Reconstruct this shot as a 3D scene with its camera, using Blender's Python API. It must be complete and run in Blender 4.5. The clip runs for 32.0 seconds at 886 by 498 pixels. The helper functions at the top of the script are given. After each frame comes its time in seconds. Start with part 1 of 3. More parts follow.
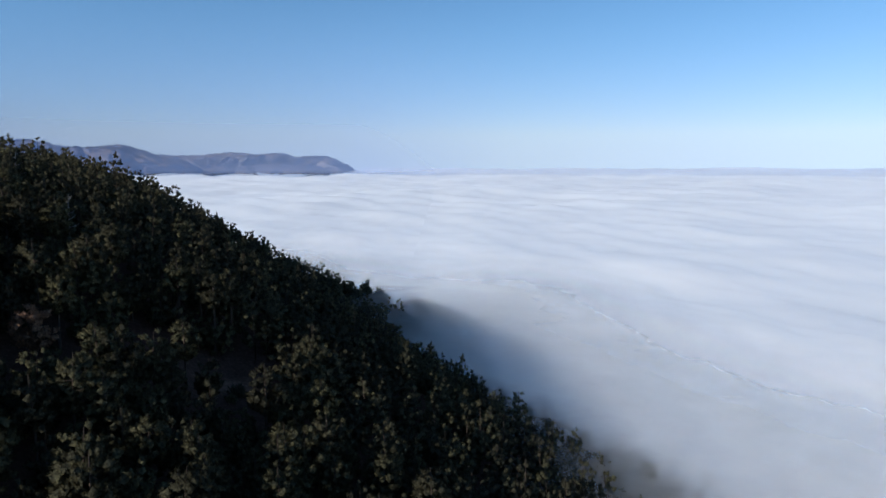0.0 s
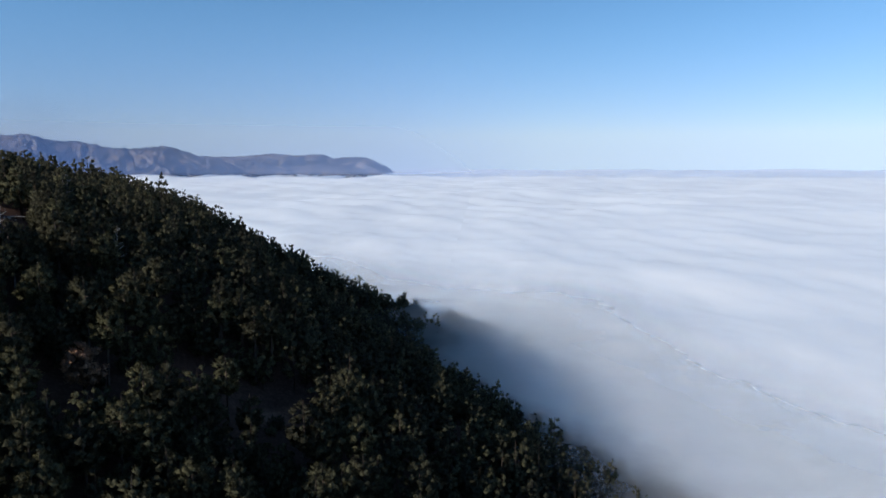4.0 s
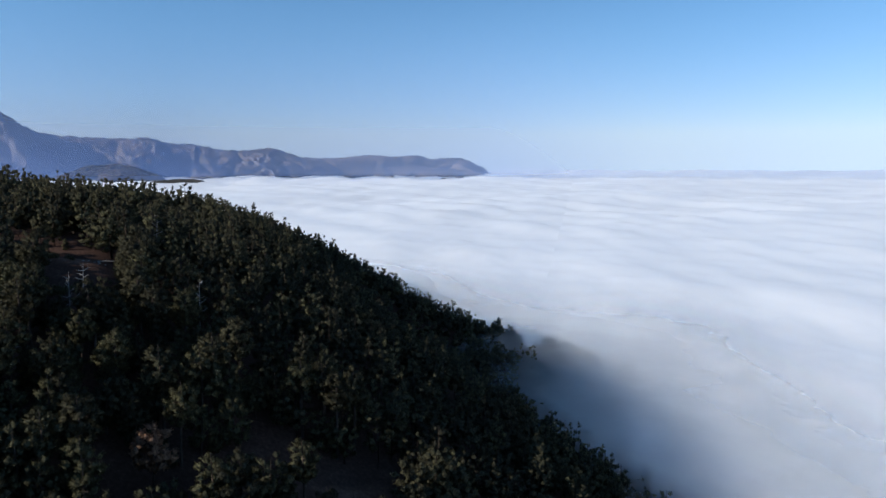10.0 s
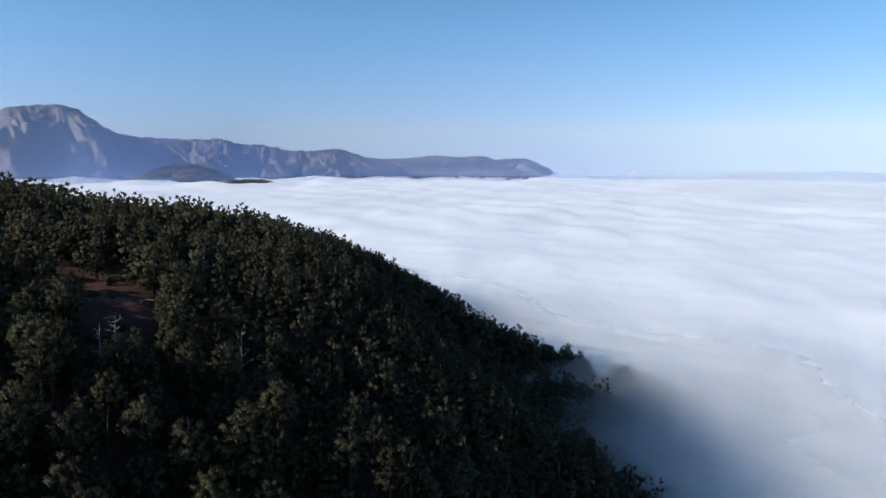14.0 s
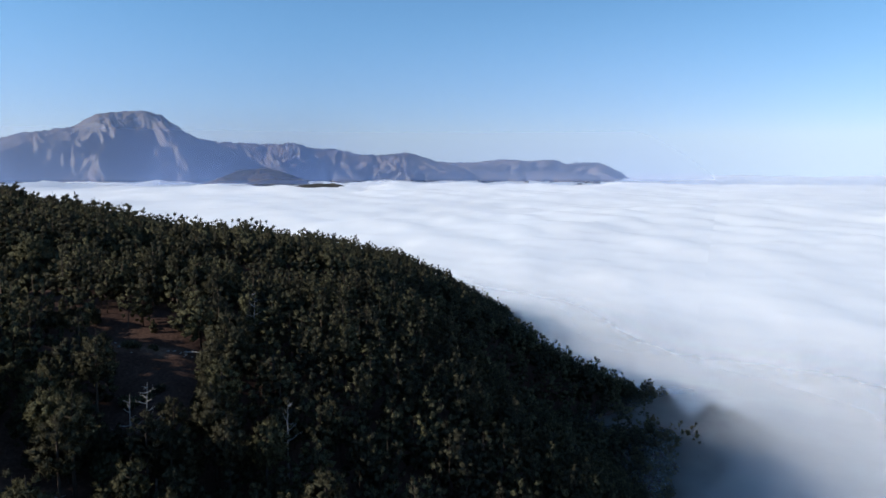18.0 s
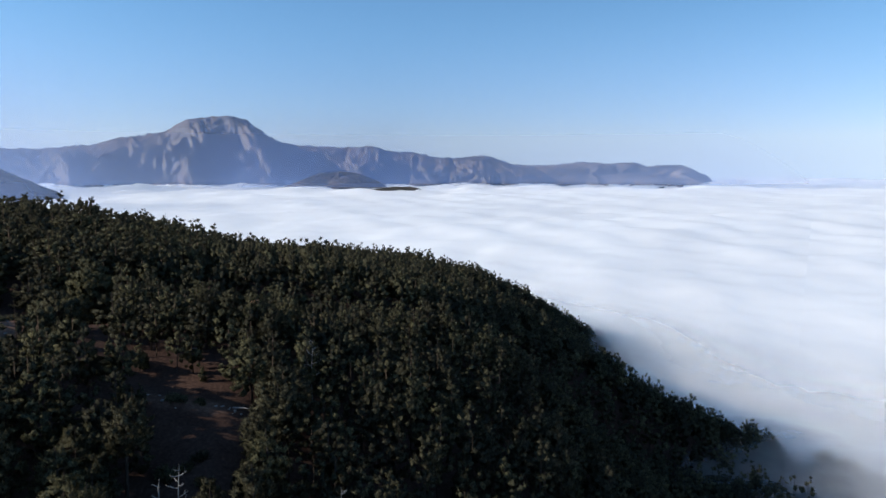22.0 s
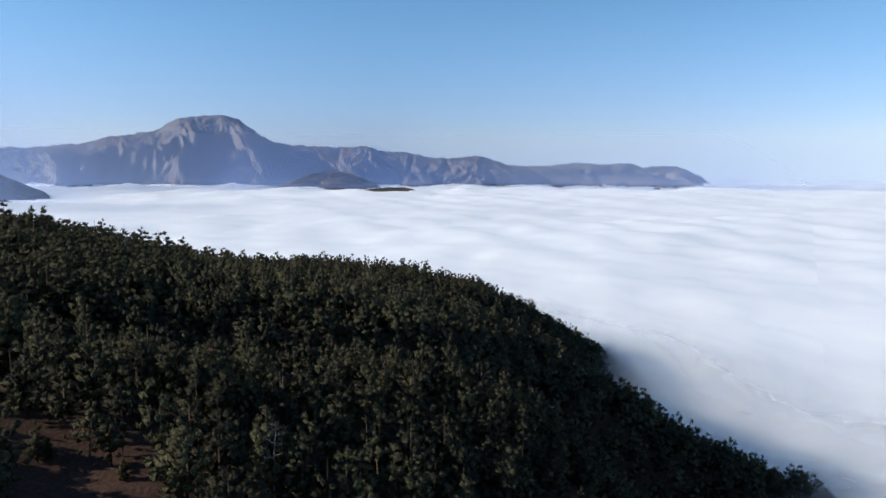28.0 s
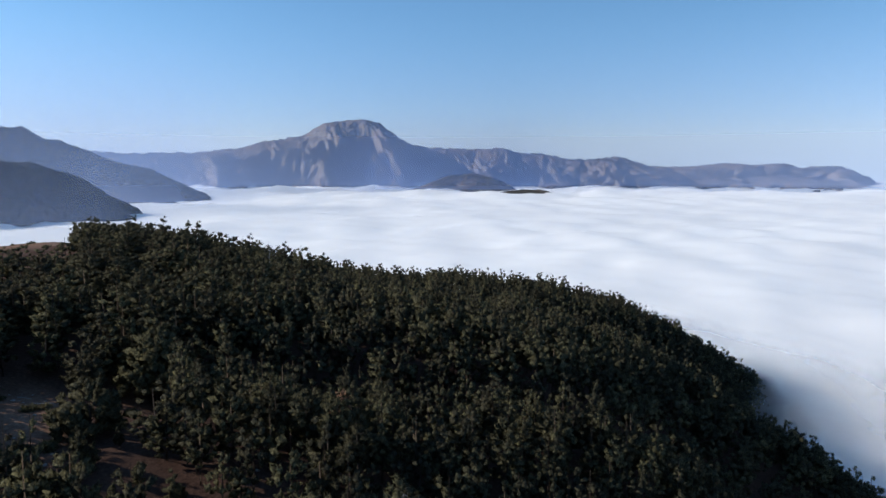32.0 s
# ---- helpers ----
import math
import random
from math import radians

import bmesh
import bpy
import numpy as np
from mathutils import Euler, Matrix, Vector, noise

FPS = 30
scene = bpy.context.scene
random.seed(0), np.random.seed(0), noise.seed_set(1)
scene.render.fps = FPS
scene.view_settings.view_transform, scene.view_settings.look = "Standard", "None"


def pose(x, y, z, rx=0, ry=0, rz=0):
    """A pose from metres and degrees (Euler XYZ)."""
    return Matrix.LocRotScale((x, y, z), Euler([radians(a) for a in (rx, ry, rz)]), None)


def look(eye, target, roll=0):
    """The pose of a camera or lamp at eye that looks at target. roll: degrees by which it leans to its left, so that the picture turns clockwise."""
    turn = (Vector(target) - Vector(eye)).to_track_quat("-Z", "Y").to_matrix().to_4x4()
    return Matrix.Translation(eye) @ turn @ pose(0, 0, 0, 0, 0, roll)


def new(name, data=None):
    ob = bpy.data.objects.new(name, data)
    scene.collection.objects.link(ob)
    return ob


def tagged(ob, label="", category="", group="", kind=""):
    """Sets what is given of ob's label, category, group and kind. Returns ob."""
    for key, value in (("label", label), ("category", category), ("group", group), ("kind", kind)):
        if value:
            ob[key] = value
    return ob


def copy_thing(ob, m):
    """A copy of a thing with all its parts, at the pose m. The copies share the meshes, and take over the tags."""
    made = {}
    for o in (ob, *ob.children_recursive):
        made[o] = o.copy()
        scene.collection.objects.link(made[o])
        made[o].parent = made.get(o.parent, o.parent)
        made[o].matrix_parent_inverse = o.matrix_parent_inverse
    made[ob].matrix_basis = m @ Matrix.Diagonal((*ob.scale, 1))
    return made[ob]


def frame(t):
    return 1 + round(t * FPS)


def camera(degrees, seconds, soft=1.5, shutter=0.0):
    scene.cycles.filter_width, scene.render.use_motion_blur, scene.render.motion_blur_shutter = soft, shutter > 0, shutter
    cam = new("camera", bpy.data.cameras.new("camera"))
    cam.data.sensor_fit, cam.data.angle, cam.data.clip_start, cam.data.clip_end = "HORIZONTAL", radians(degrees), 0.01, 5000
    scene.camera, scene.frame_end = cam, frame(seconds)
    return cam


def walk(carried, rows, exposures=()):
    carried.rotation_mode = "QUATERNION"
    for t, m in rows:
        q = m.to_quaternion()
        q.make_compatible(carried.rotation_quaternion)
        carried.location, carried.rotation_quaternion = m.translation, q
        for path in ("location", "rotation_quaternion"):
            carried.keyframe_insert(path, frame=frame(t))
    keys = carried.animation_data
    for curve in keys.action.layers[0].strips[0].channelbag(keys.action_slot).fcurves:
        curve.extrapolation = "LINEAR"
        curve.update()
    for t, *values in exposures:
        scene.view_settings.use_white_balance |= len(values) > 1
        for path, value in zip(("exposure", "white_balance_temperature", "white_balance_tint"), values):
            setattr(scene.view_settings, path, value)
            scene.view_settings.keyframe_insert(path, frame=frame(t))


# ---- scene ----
cam = camera(65.13, 32.0)
# seconds, eye x y z, heading to the left of +y, pitch, roll
PATH = [
    (0, -0.00, -0.00, 0.00, 0.009, -6.761, -0.063),
    (0.5, 0.00, -0.04, 0.81, 0.671, -6.789, -0.085),
    (1, 0.07, -0.02, 1.56, 1.322, -6.755, -0.110),
    (1.5, 0.03, -0.06, 2.34, 1.738, -6.761, -0.139),
    (2, 0.04, -0.19, 3.22, 2.084, -6.760, -0.129),
    (2.5, 0.21, -0.29, 3.96, 2.436, -6.716, -0.132),
    (3, 0.20, -0.40, 4.82, 2.720, -6.729, -0.132),
    (3.5, 0.11, -0.34, 5.59, 2.966, -6.723, -0.079),
    (5.5, -0.02, 1.12, 8.73, 3.158, -6.819, 0.024),
    (6, -0.08, 2.10, 9.53, 3.221, -6.841, 0.075),
    (6.5, -0.26, 3.18, 10.23, 3.275, -6.838, 0.085),
    (7, -0.42, 4.41, 11.13, 3.647, -6.857, 0.060),
    (7.5, -0.51, 5.78, 11.92, 5.135, -6.864, -0.034),
    (8, -0.65, 7.39, 12.70, 6.663, -6.824, -0.081),
    (8.5, -0.90, 9.08, 13.43, 7.785, -6.815, -0.121),
    (9, -1.32, 10.92, 14.24, 8.879, -6.819, -0.114),
    (9.5, -1.58, 12.76, 15.02, 9.927, -6.797, -0.103),
    (10, -1.92, 14.67, 15.84, 10.952, -6.781, -0.110),
    (10.5, -2.39, 16.70, 16.58, 11.747, -6.771, -0.053),
    (11, -2.91, 18.73, 17.45, 12.530, -6.776, -0.065),
    (11.5, -3.39, 20.86, 18.21, 13.247, -6.773, -0.094),
    (12, -3.87, 22.87, 19.14, 13.919, -6.798, -0.097),
    (12.5, -4.34, 24.88, 20.02, 14.571, -6.802, -0.131),
    (13, -4.93, 27.09, 20.83, 15.264, -6.801, -0.139),
    (13.5, -5.81, 29.29, 21.51, 15.692, -6.811, -0.083),
    (14, -6.62, 31.70, 22.39, 16.200, -6.814, -0.000),
    (14.5, -7.27, 33.76, 23.17, 16.648, -6.793, 0.016),
    (16.5, -10.24, 42.24, 26.62, 18.513, -6.720, 0.125),
    (17, -11.06, 44.34, 27.39, 18.960, -6.676, 0.056),
    (17.5, -12.01, 46.51, 28.23, 19.528, -6.643, 0.109),
    (18, -13.03, 48.76, 29.14, 21.876, -6.586, 0.062),
    (18.5, -13.86, 50.86, 29.95, 23.951, -6.561, 0.018),
    (19, -14.70, 52.93, 30.83, 25.749, -6.507, -0.034),
    (19.5, -15.67, 55.04, 31.60, 27.166, -6.482, -0.080),
    (20, -16.75, 57.27, 32.34, 28.185, -6.442, -0.084),
    (20.5, -17.96, 59.37, 32.95, 28.282, -6.435, -0.097),
    (21, -19.12, 61.58, 33.69, 28.221, -6.422, -0.070),
    (21.5, -20.22, 63.69, 34.06, 28.210, -6.419, -0.004),
    (22, -21.30, 65.75, 34.26, 28.146, -6.423, 0.023),
    (22.5, -22.33, 67.83, 34.41, 28.101, -6.408, -0.001),
    (23, -23.57, 70.15, 34.43, 28.063, -6.375, -0.024),
    (23.5, -24.84, 72.52, 34.44, 28.053, -6.354, 0.019),
    (24, -26.20, 74.99, 34.44, 28.045, -6.347, 0.016),
    (24.5, -27.71, 77.37, 34.49, 28.015, -6.342, 0.050),
    (25, -29.18, 79.82, 34.84, 27.974, -6.375, 0.087),
    (25.5, -31.00, 82.33, 35.00, 27.902, -6.391, 0.111),
    (27.5, -37.83, 92.06, 36.05, 27.630, -6.417, 0.187),
    (28, -39.57, 94.58, 36.64, 27.595, -6.415, 0.217),
    (28.5, -41.11, 96.80, 37.37, 27.958, -6.428, 0.254),
    (29, -42.33, 98.72, 38.28, 28.399, -6.434, 0.276),
    (29.5, -43.38, 100.01, 38.92, 29.125, -6.441, 0.237),
    (30, -44.19, 100.82, 39.51, 30.981, -6.454, 0.140),
    (30.5, -44.75, 101.22, 40.12, 32.874, -6.486, 0.123),
    (31, -45.14, 101.40, 40.87, 34.887, -6.446, 0.045),
    (31.5, -45.39, 101.68, 41.60, 36.765, -6.406, -0.002),
    (32, -45.93, 102.19, 42.28, 38.699, -6.375, -0.033),
]


def eye_pose(x, y, z, yaw, pitch, roll):
    return pose(x, y, z, 90 + pitch, 0, yaw) @ pose(0, 0, 0, 0, 0, roll)


walk(cam, [(r[0], eye_pose(*r[1:])) for r in PATH], [(0.0, 0.06, 6150.0, 10.0), (12.0, 0.20, 6180.0, 10.0), (21.0, 0.34, 6350.0, 10.0), (32.0, 0.30, 6420.0, 10.0)])

# ---- sky and sun ----
SUN_AZ, SUN_EL = 237.0, 25.0          # compass degrees clockwise from +y, height above the horizon

world = bpy.data.worlds.new("sky")
scene.world = world
world.use_nodes = True
wn, wl = world.node_tree.nodes, world.node_tree.links
sky = wn.new("ShaderNodeTexSky")
sky.sky_type = "NISHITA"
sky.sun_disc = False
sky.sun_elevation, sky.sun_rotation = radians(SUN_EL), radians(SUN_AZ)
sky.altitude, sky.air_density, sky.dust_density, sky.ozone_density = 1200, 1.0, 0.35, 4.0
# below the horizon the sky goes on in the colour of the horizon
coord, split, floor_z, join = (wn.new("ShaderNodeTexCoord"), wn.new("ShaderNodeSeparateXYZ"),
                               wn.new("ShaderNodeMath"), wn.new("ShaderNodeCombineXYZ"))
floor_z.operation, floor_z.inputs[1].default_value = "MAXIMUM", 0.045
wl.new(coord.outputs["Generated"], split.inputs[0])
wl.new(split.outputs["X"], join.inputs["X"])
wl.new(split.outputs["Y"], join.inputs["Y"])
wl.new(split.outputs["Z"], floor_z.inputs[0])
wl.new(floor_z.outputs[0], join.inputs["Z"])
wl.new(join.outputs[0], sky.inputs["Vector"])
# tint multiplied into the sky colour, shifting from the horizon upwards, all round
near_horizon, sky_tint, tinted_sky = wn.new("ShaderNodeMapRange"), wn.new("ShaderNodeMix"), wn.new("ShaderNodeMix")
near_horizon.interpolation_type = "SMOOTHSTEP"
for key, value in (("From Min", 0.0), ("From Max", 0.22), ("To Min", 1.0), ("To Max", 0.0)):
    near_horizon.inputs[key].default_value = value
sky_tint.data_type = tinted_sky.data_type = "RGBA"
tinted_sky.blend_type = "MULTIPLY"
sky_tint.inputs[6].default_value, sky_tint.inputs[7].default_value = (0.84, 1.0, 1.02, 1), (0.98, 0.86, 0.92, 1)
tinted_sky.inputs[0].default_value = 1.0
wl.new(split.outputs["Z"], near_horizon.inputs["Value"])
wl.new(near_horizon.outputs[0], sky_tint.inputs[0])
wl.new(sky.outputs[0], tinted_sky.inputs[6])
wl.new(sky_tint.outputs[2], tinted_sky.inputs[7])
wl.new(tinted_sky.outputs[2], wn["Background"].inputs["Color"])
wn["Background"].inputs["Strength"].default_value = 0.120

sun = new("sun", bpy.data.lights.new("sun", "SUN"))
sun.data.energy, sun.data.angle, sun.data.color = 4.45, radians(0.9), (1.0, 0.93, 0.83)
az, el = radians(SUN_AZ), radians(SUN_EL)
SUN_DIR = Vector((math.sin(az) * math.cos(el), math.cos(az) * math.cos(el), math.sin(el)))
sun.matrix_world = look(SUN_DIR * 800, (0, 0, 0))

# ---- materials ----
def material(name):
    m = bpy.data.materials.new(name)
    m.use_nodes = True
    return m, m.node_tree.nodes, m.node_tree.links, m.node_tree.nodes["Principled BSDF"]


def node(nodes, kind, **values):
    n = nodes.new(kind)
    for key, value in values.items():
        if key in n.inputs:
            n.inputs[key].default_value = value
    return n


def ramp(nodes, links, source, stops):
    r = nodes.new("ShaderNodeValToRGB")
    while len(r.color_ramp.elements) < len(stops):
        r.color_ramp.elements.new(0.5)
    for e, (at, colour) in zip(r.color_ramp.elements, stops):
        e.position, e.color = at, (*colour, 1)
    links.new(source, r.inputs["Fac"])
    return r.outputs["Color"]


def mixed(nodes, links, fac, a, b, blend="MIX"):
    m = nodes.new("ShaderNodeMix")
    m.data_type, m.blend_type = "RGBA", blend
    for socket, value in ((m.inputs[0], fac), (m.inputs[6], a), (m.inputs[7], b)):
        if isinstance(value, bpy.types.NodeSocket):
            links.new(value, socket)
        elif isinstance(value, (int, float)):
            socket.default_value = value
        else:
            socket.default_value = (*value, 1)
    return m.outputs[2]


def world_noise(nodes, links, scale, detail=4.0, rough=0.55, stretch=(1, 1, 1)):
    """Noise at world size: scale is the number of waves a metre."""
    g, m, n = nodes.new("ShaderNodeNewGeometry"), nodes.new("ShaderNodeMapping"), nodes.new("ShaderNodeTexNoise")
    m.inputs["Scale"].default_value = stretch
    n.inputs["Scale"].default_value, n.inputs["Detail"].default_value, n.inputs["Roughness"].default_value = scale, detail, rough
    links.new(g.outputs["Position"], m.inputs["Vector"])
    links.new(m.outputs[0], n.inputs["Vector"])
    return n.outputs["Fac"]


def bump(nodes, links, bsdf, height, strength, distance):
    b = nodes.new("ShaderNodeBump")
    b.inputs["Strength"].default_value, b.inputs["Distance"].default_value = strength, distance
    links.new(height, b.inputs["Height"])
    links.new(b.outputs[0], bsdf.inputs["Normal"])


def foliage_material(name, dark, light, per_tree):
    """Needles or leaves: tint by tree (an attribute of the joined forest, or the object's random) and by spray."""
    m, n, l, b = material(name)
    if per_tree:
        tree = n.new("ShaderNodeObjectInfo").outputs["Random"]
    else:
        a = n.new("ShaderNodeAttribute")
        a.attribute_name = "tint"
        tree = a.outputs["Fac"]
    spray = n.new("ShaderNodeNewGeometry").outputs["Random Per Island"]
    first = mixed(n, l, tree, dark, light)
    leaf = ramp(n, l, spray, [(0.0, (0.9, 0.9, 0.88)), (0.6, (1.0, 1.0, 1.0)), (1.0, (1.12, 1.1, 1.02))])
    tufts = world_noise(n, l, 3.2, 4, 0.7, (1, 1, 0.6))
    # noise mottle in the colour imitates needle texture: shaded gaps, lit tips
    shade_mottle = ramp(n, l, tufts, [(0.36, (0.38, 0.38, 0.42)), (0.5, (0.9, 0.9, 0.9)), (0.66, (1.6, 1.56, 1.4))])
    colour = mixed(n, l, 1.0, mixed(n, l, 1.0, first, leaf, "MULTIPLY"), shade_mottle, "MULTIPLY")
    l.new(colour, b.inputs["Base Color"])
    b.inputs["Roughness"].default_value = 0.7
    b.inputs["Specular IOR Level"].default_value = 0.04
    bump(n, l, b, tufts, 0.9, 0.35)
    # some of the light passes through the needles
    thin, both = n.new("ShaderNodeBsdfTranslucent"), node(n, "ShaderNodeMixShader", Fac=0.38)
    l.new(colour, thin.inputs["Color"])
    l.new(b.outputs[0], both.inputs[1])
    l.new(thin.outputs[0], both.inputs[2])
    l.new(both.outputs[0], n["Material Output"].inputs["Surface"])
    return m


def bark_material(name, dark, light, scale=3.0):
    m, n, l, b = material(name)
    grain = world_noise(n, l, scale, 5, 0.65, (1, 1, 0.25))
    l.new(ramp(n, l, grain, [(0.3, dark), (0.7, light)]), b.inputs["Base Color"])
    b.inputs["Roughness"].default_value = 0.95
    b.inputs["Specular IOR Level"].default_value = 0.05
    bump(n, l, b, grain, 0.5, 0.05)
    return m


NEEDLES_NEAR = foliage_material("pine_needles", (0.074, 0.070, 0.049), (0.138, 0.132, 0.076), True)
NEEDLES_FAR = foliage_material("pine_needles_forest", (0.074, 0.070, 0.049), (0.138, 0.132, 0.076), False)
RUSSET = foliage_material("dry_russet_leaves", (0.29, 0.165, 0.11), (0.38, 0.235, 0.16), True)
SCRUB = foliage_material("dry_scrub_twigs", (0.10, 0.095, 0.06), (0.16, 0.14, 0.085), True)
BARK = bark_material("pine_bark", (0.035, 0.027, 0.022), (0.09, 0.068, 0.054))
DEADWOOD = bark_material("weathered_dead_wood", (0.17, 0.155, 0.145), (0.32, 0.30, 0.28))


def ground_material():
    """Reddish needle litter under the trees, dry tan grass and gravel where it is bare (attribute 'bare')."""
    m, n, l, b = material("hill_ground")
    a = n.new("ShaderNodeAttribute")
    a.attribute_name = "bare"
    fine, broad = world_noise(n, l, 1.6, 6, 0.65), world_noise(n, l, 0.09, 4, 0.55)
    litter = ramp(n, l, fine, [(0.25, (0.038, 0.024, 0.019)), (0.55, (0.074, 0.046, 0.036)), (0.8, (0.12, 0.08, 0.062))])
    grass = ramp(n, l, fine, [(0.2, (0.11, 0.062, 0.045)), (0.5, (0.20, 0.125, 0.09)), (0.75, (0.29, 0.205, 0.15))])
    patch = ramp(n, l, broad, [(0.35, (0.78, 0.70, 0.66)), (0.65, (1.1, 1.08, 1.05))])
    both = mixed(n, l, a.outputs["Fac"], litter, grass)
    l.new(mixed(n, l, 1.0, both, patch, "MULTIPLY"), b.inputs["Base Color"])
    b.inputs["Roughness"].default_value = 0.95
    b.inputs["Specular IOR Level"].default_value = 0.04
    bump(n, l, b, fine, 0.6, 0.25)
    return m


def fog_material(name, stops, noise_scale, deep):
    """Fog seen from above: white and scattering, thinning out where little of it lies over the ground (attribute 'thick')."""
    m, n, l, b = material(name)
    out = n["Material Output"]
    white = b
    b.inputs["Roughness"].default_value, b.inputs["Specular IOR Level"].default_value = 0.5, 0.6
    b.subsurface_method = "BURLEY"                    # light spreads far sideways inside the fog
    b.inputs["Subsurface Weight"].default_value, b.inputs["Subsurface Scale"].default_value = 1.0, deep
    b.inputs["Subsurface Radius"].default_value = (1.0, 1.0, 1.0)
    swirl, wave = world_noise(n, l, 0.005, 6, 0.55, (1, 0.5, 1)), world_noise(n, l, 0.0016, 5, 0.6, (1, 0.45, 1))
    thin = ramp(n, l, swirl, [(0.3, (0.92, 0.92, 0.925)), (0.65, (1.0, 1.0, 1.0))])
    broad = ramp(n, l, wave, [(0.35, (0.92, 0.91, 0.885)), (0.6, (0.995, 0.98, 0.94))])
    l.new(mixed(n, l, 1.0, thin, broad, "MULTIPLY"), white.inputs["Base Color"])
    clear = n.new("ShaderNodeBsdfTransparent")
    a = n.new("ShaderNodeAttribute")
    a.attribute_name = "thick"
    wisp = world_noise(n, l, noise_scale, 5, 0.6)
    spread = node(n, "ShaderNodeMath")
    spread.operation, spread.inputs[1].default_value, spread.inputs[2].default_value = "MULTIPLY_ADD", 26.0, -13.0
    l.new(wisp, spread.inputs[0])
    add = node(n, "ShaderNodeMath")
    l.new(a.outputs["Fac"], add.inputs[0])
    l.new(spread.outputs[0], add.inputs[1])
    span = n.new("ShaderNodeMapRange")
    span.inputs["From Min"].default_value, span.inputs["From Max"].default_value = -20.0, 80.0
    l.new(add.outputs[0], span.inputs["Value"])
    fade = n.new("ShaderNodeValToRGB")
    while len(fade.color_ramp.elements) < len(stops):
        fade.color_ramp.elements.new(0.5)
    for e, (metres, cover) in zip(fade.color_ramp.elements, stops):
        e.position, e.color = (metres + 20) / 100, (cover, cover, cover, 1)
    l.new(span.outputs[0], fade.inputs["Fac"])
    mix = n.new("ShaderNodeMixShader")
    l.new(fade.outputs[0], mix.inputs[0])
    l.new(clear.outputs[0], mix.inputs[1])
    l.new(white.outputs[0], mix.inputs[2])
    l.new(mix.outputs[0], out.inputs["Surface"])
    return m


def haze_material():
    """Stand-in for distance haze: blue colour on a sheet that scatters daylight both ways and lets most of it through
    (attribute 'dense').
    """
    m, n, l, b = material("valley_haze_tint")
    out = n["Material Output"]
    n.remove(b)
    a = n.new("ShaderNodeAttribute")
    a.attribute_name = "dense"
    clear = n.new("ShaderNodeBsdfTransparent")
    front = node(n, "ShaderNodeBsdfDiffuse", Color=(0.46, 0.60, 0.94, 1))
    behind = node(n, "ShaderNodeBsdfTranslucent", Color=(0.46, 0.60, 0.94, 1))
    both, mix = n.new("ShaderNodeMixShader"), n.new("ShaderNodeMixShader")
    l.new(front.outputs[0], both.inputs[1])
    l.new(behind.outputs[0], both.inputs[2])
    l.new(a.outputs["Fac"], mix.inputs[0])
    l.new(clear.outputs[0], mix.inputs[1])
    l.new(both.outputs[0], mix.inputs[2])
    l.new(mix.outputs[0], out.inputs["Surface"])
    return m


def rock_material(name, forest, scree, pale, scale):
    """A far mountainside: scrub and forest on the gentler ground, scree in the gullies and on the spurs, pale rock on the cliffs
    (attribute 'cliff') and where it is steep."""
    m, n, l, b = material(name)
    broad, fine = world_noise(n, l, scale, 6, 0.62), world_noise(n, l, scale * 9, 6, 0.7)
    streak = world_noise(n, l, scale * 3.2, 6, 0.68, (1, 1, 0.22))
    g = n.new("ShaderNodeNewGeometry")
    s = n.new("ShaderNodeSeparateXYZ")
    l.new(g.outputs["Normal"], s.inputs[0])
    steep = n.new("ShaderNodeMapRange")
    for key, value in (("From Min", 0.5), ("From Max", 0.25), ("To Min", 0.0), ("To Max", 0.7)):
        steep.inputs[key].default_value = value
    l.new(s.outputs["Z"], steep.inputs["Value"])
    a = n.new("ShaderNodeAttribute")
    a.attribute_name = "cliff"
    cover = mixed(n, l, ramp(n, l, broad, [(0.44, (0, 0, 0)), (0.56, (1, 1, 1))]), forest, scree)
    washed = mixed(n, l, ramp(n, l, streak, [(0.5, (0, 0, 0)), (0.66, (0.75, 0.75, 0.75))]), cover, scree)
    rock = mixed(n, l, steep.outputs[0], washed, pale)
    crag = mixed(n, l, ramp(n, l, streak, [(0.36, (0, 0, 0)), (0.58, (1, 1, 1))]), scree, pale)
    rock = mixed(n, l, a.outputs["Fac"], rock, crag)
    grain = ramp(n, l, fine, [(0.3, (0.7, 0.7, 0.7)), (0.7, (1.3, 1.3, 1.3))])
    l.new(mixed(n, l, 1.0, rock, grain, "MULTIPLY"), b.inputs["Base Color"])
    b.inputs["Roughness"].default_value = 0.95
    b.inputs["Specular IOR Level"].default_value = 0.1
    bump(n, l, b, fine, 0.5, 0.02 / scale)
    return m


GROUND = ground_material()
FAR_ROCK = rock_material("far_mountain_scrub_and_rock", (0.05, 0.048, 0.042), (0.17, 0.135, 0.112), (0.20, 0.178, 0.16), 0.004)
MID_WOOD = rock_material("wooded_far_ridge", (0.028, 0.030, 0.022), (0.048, 0.045, 0.032), (0.07, 0.06, 0.05), 0.012)
STONE, sn, sl, sb = material("pale_stone")
sl.new(ramp(sn, sl, world_noise(sn, sl, 4, 5), [(0.3, (0.15, 0.13, 0.115)), (0.7, (0.30, 0.27, 0.24))]), sb.inputs["Base Color"])
sb.inputs["Roughness"].default_value = 0.9
WHITE_PAINT, tn, tl, tb = material("white_turbine_paint")
tl.new(ramp(tn, tl, world_noise(tn, tl, 0.5, 3), [(0.3, (0.74, 0.75, 0.76)), (0.7, (0.82, 0.82, 0.82))]), tb.inputs["Base Color"])
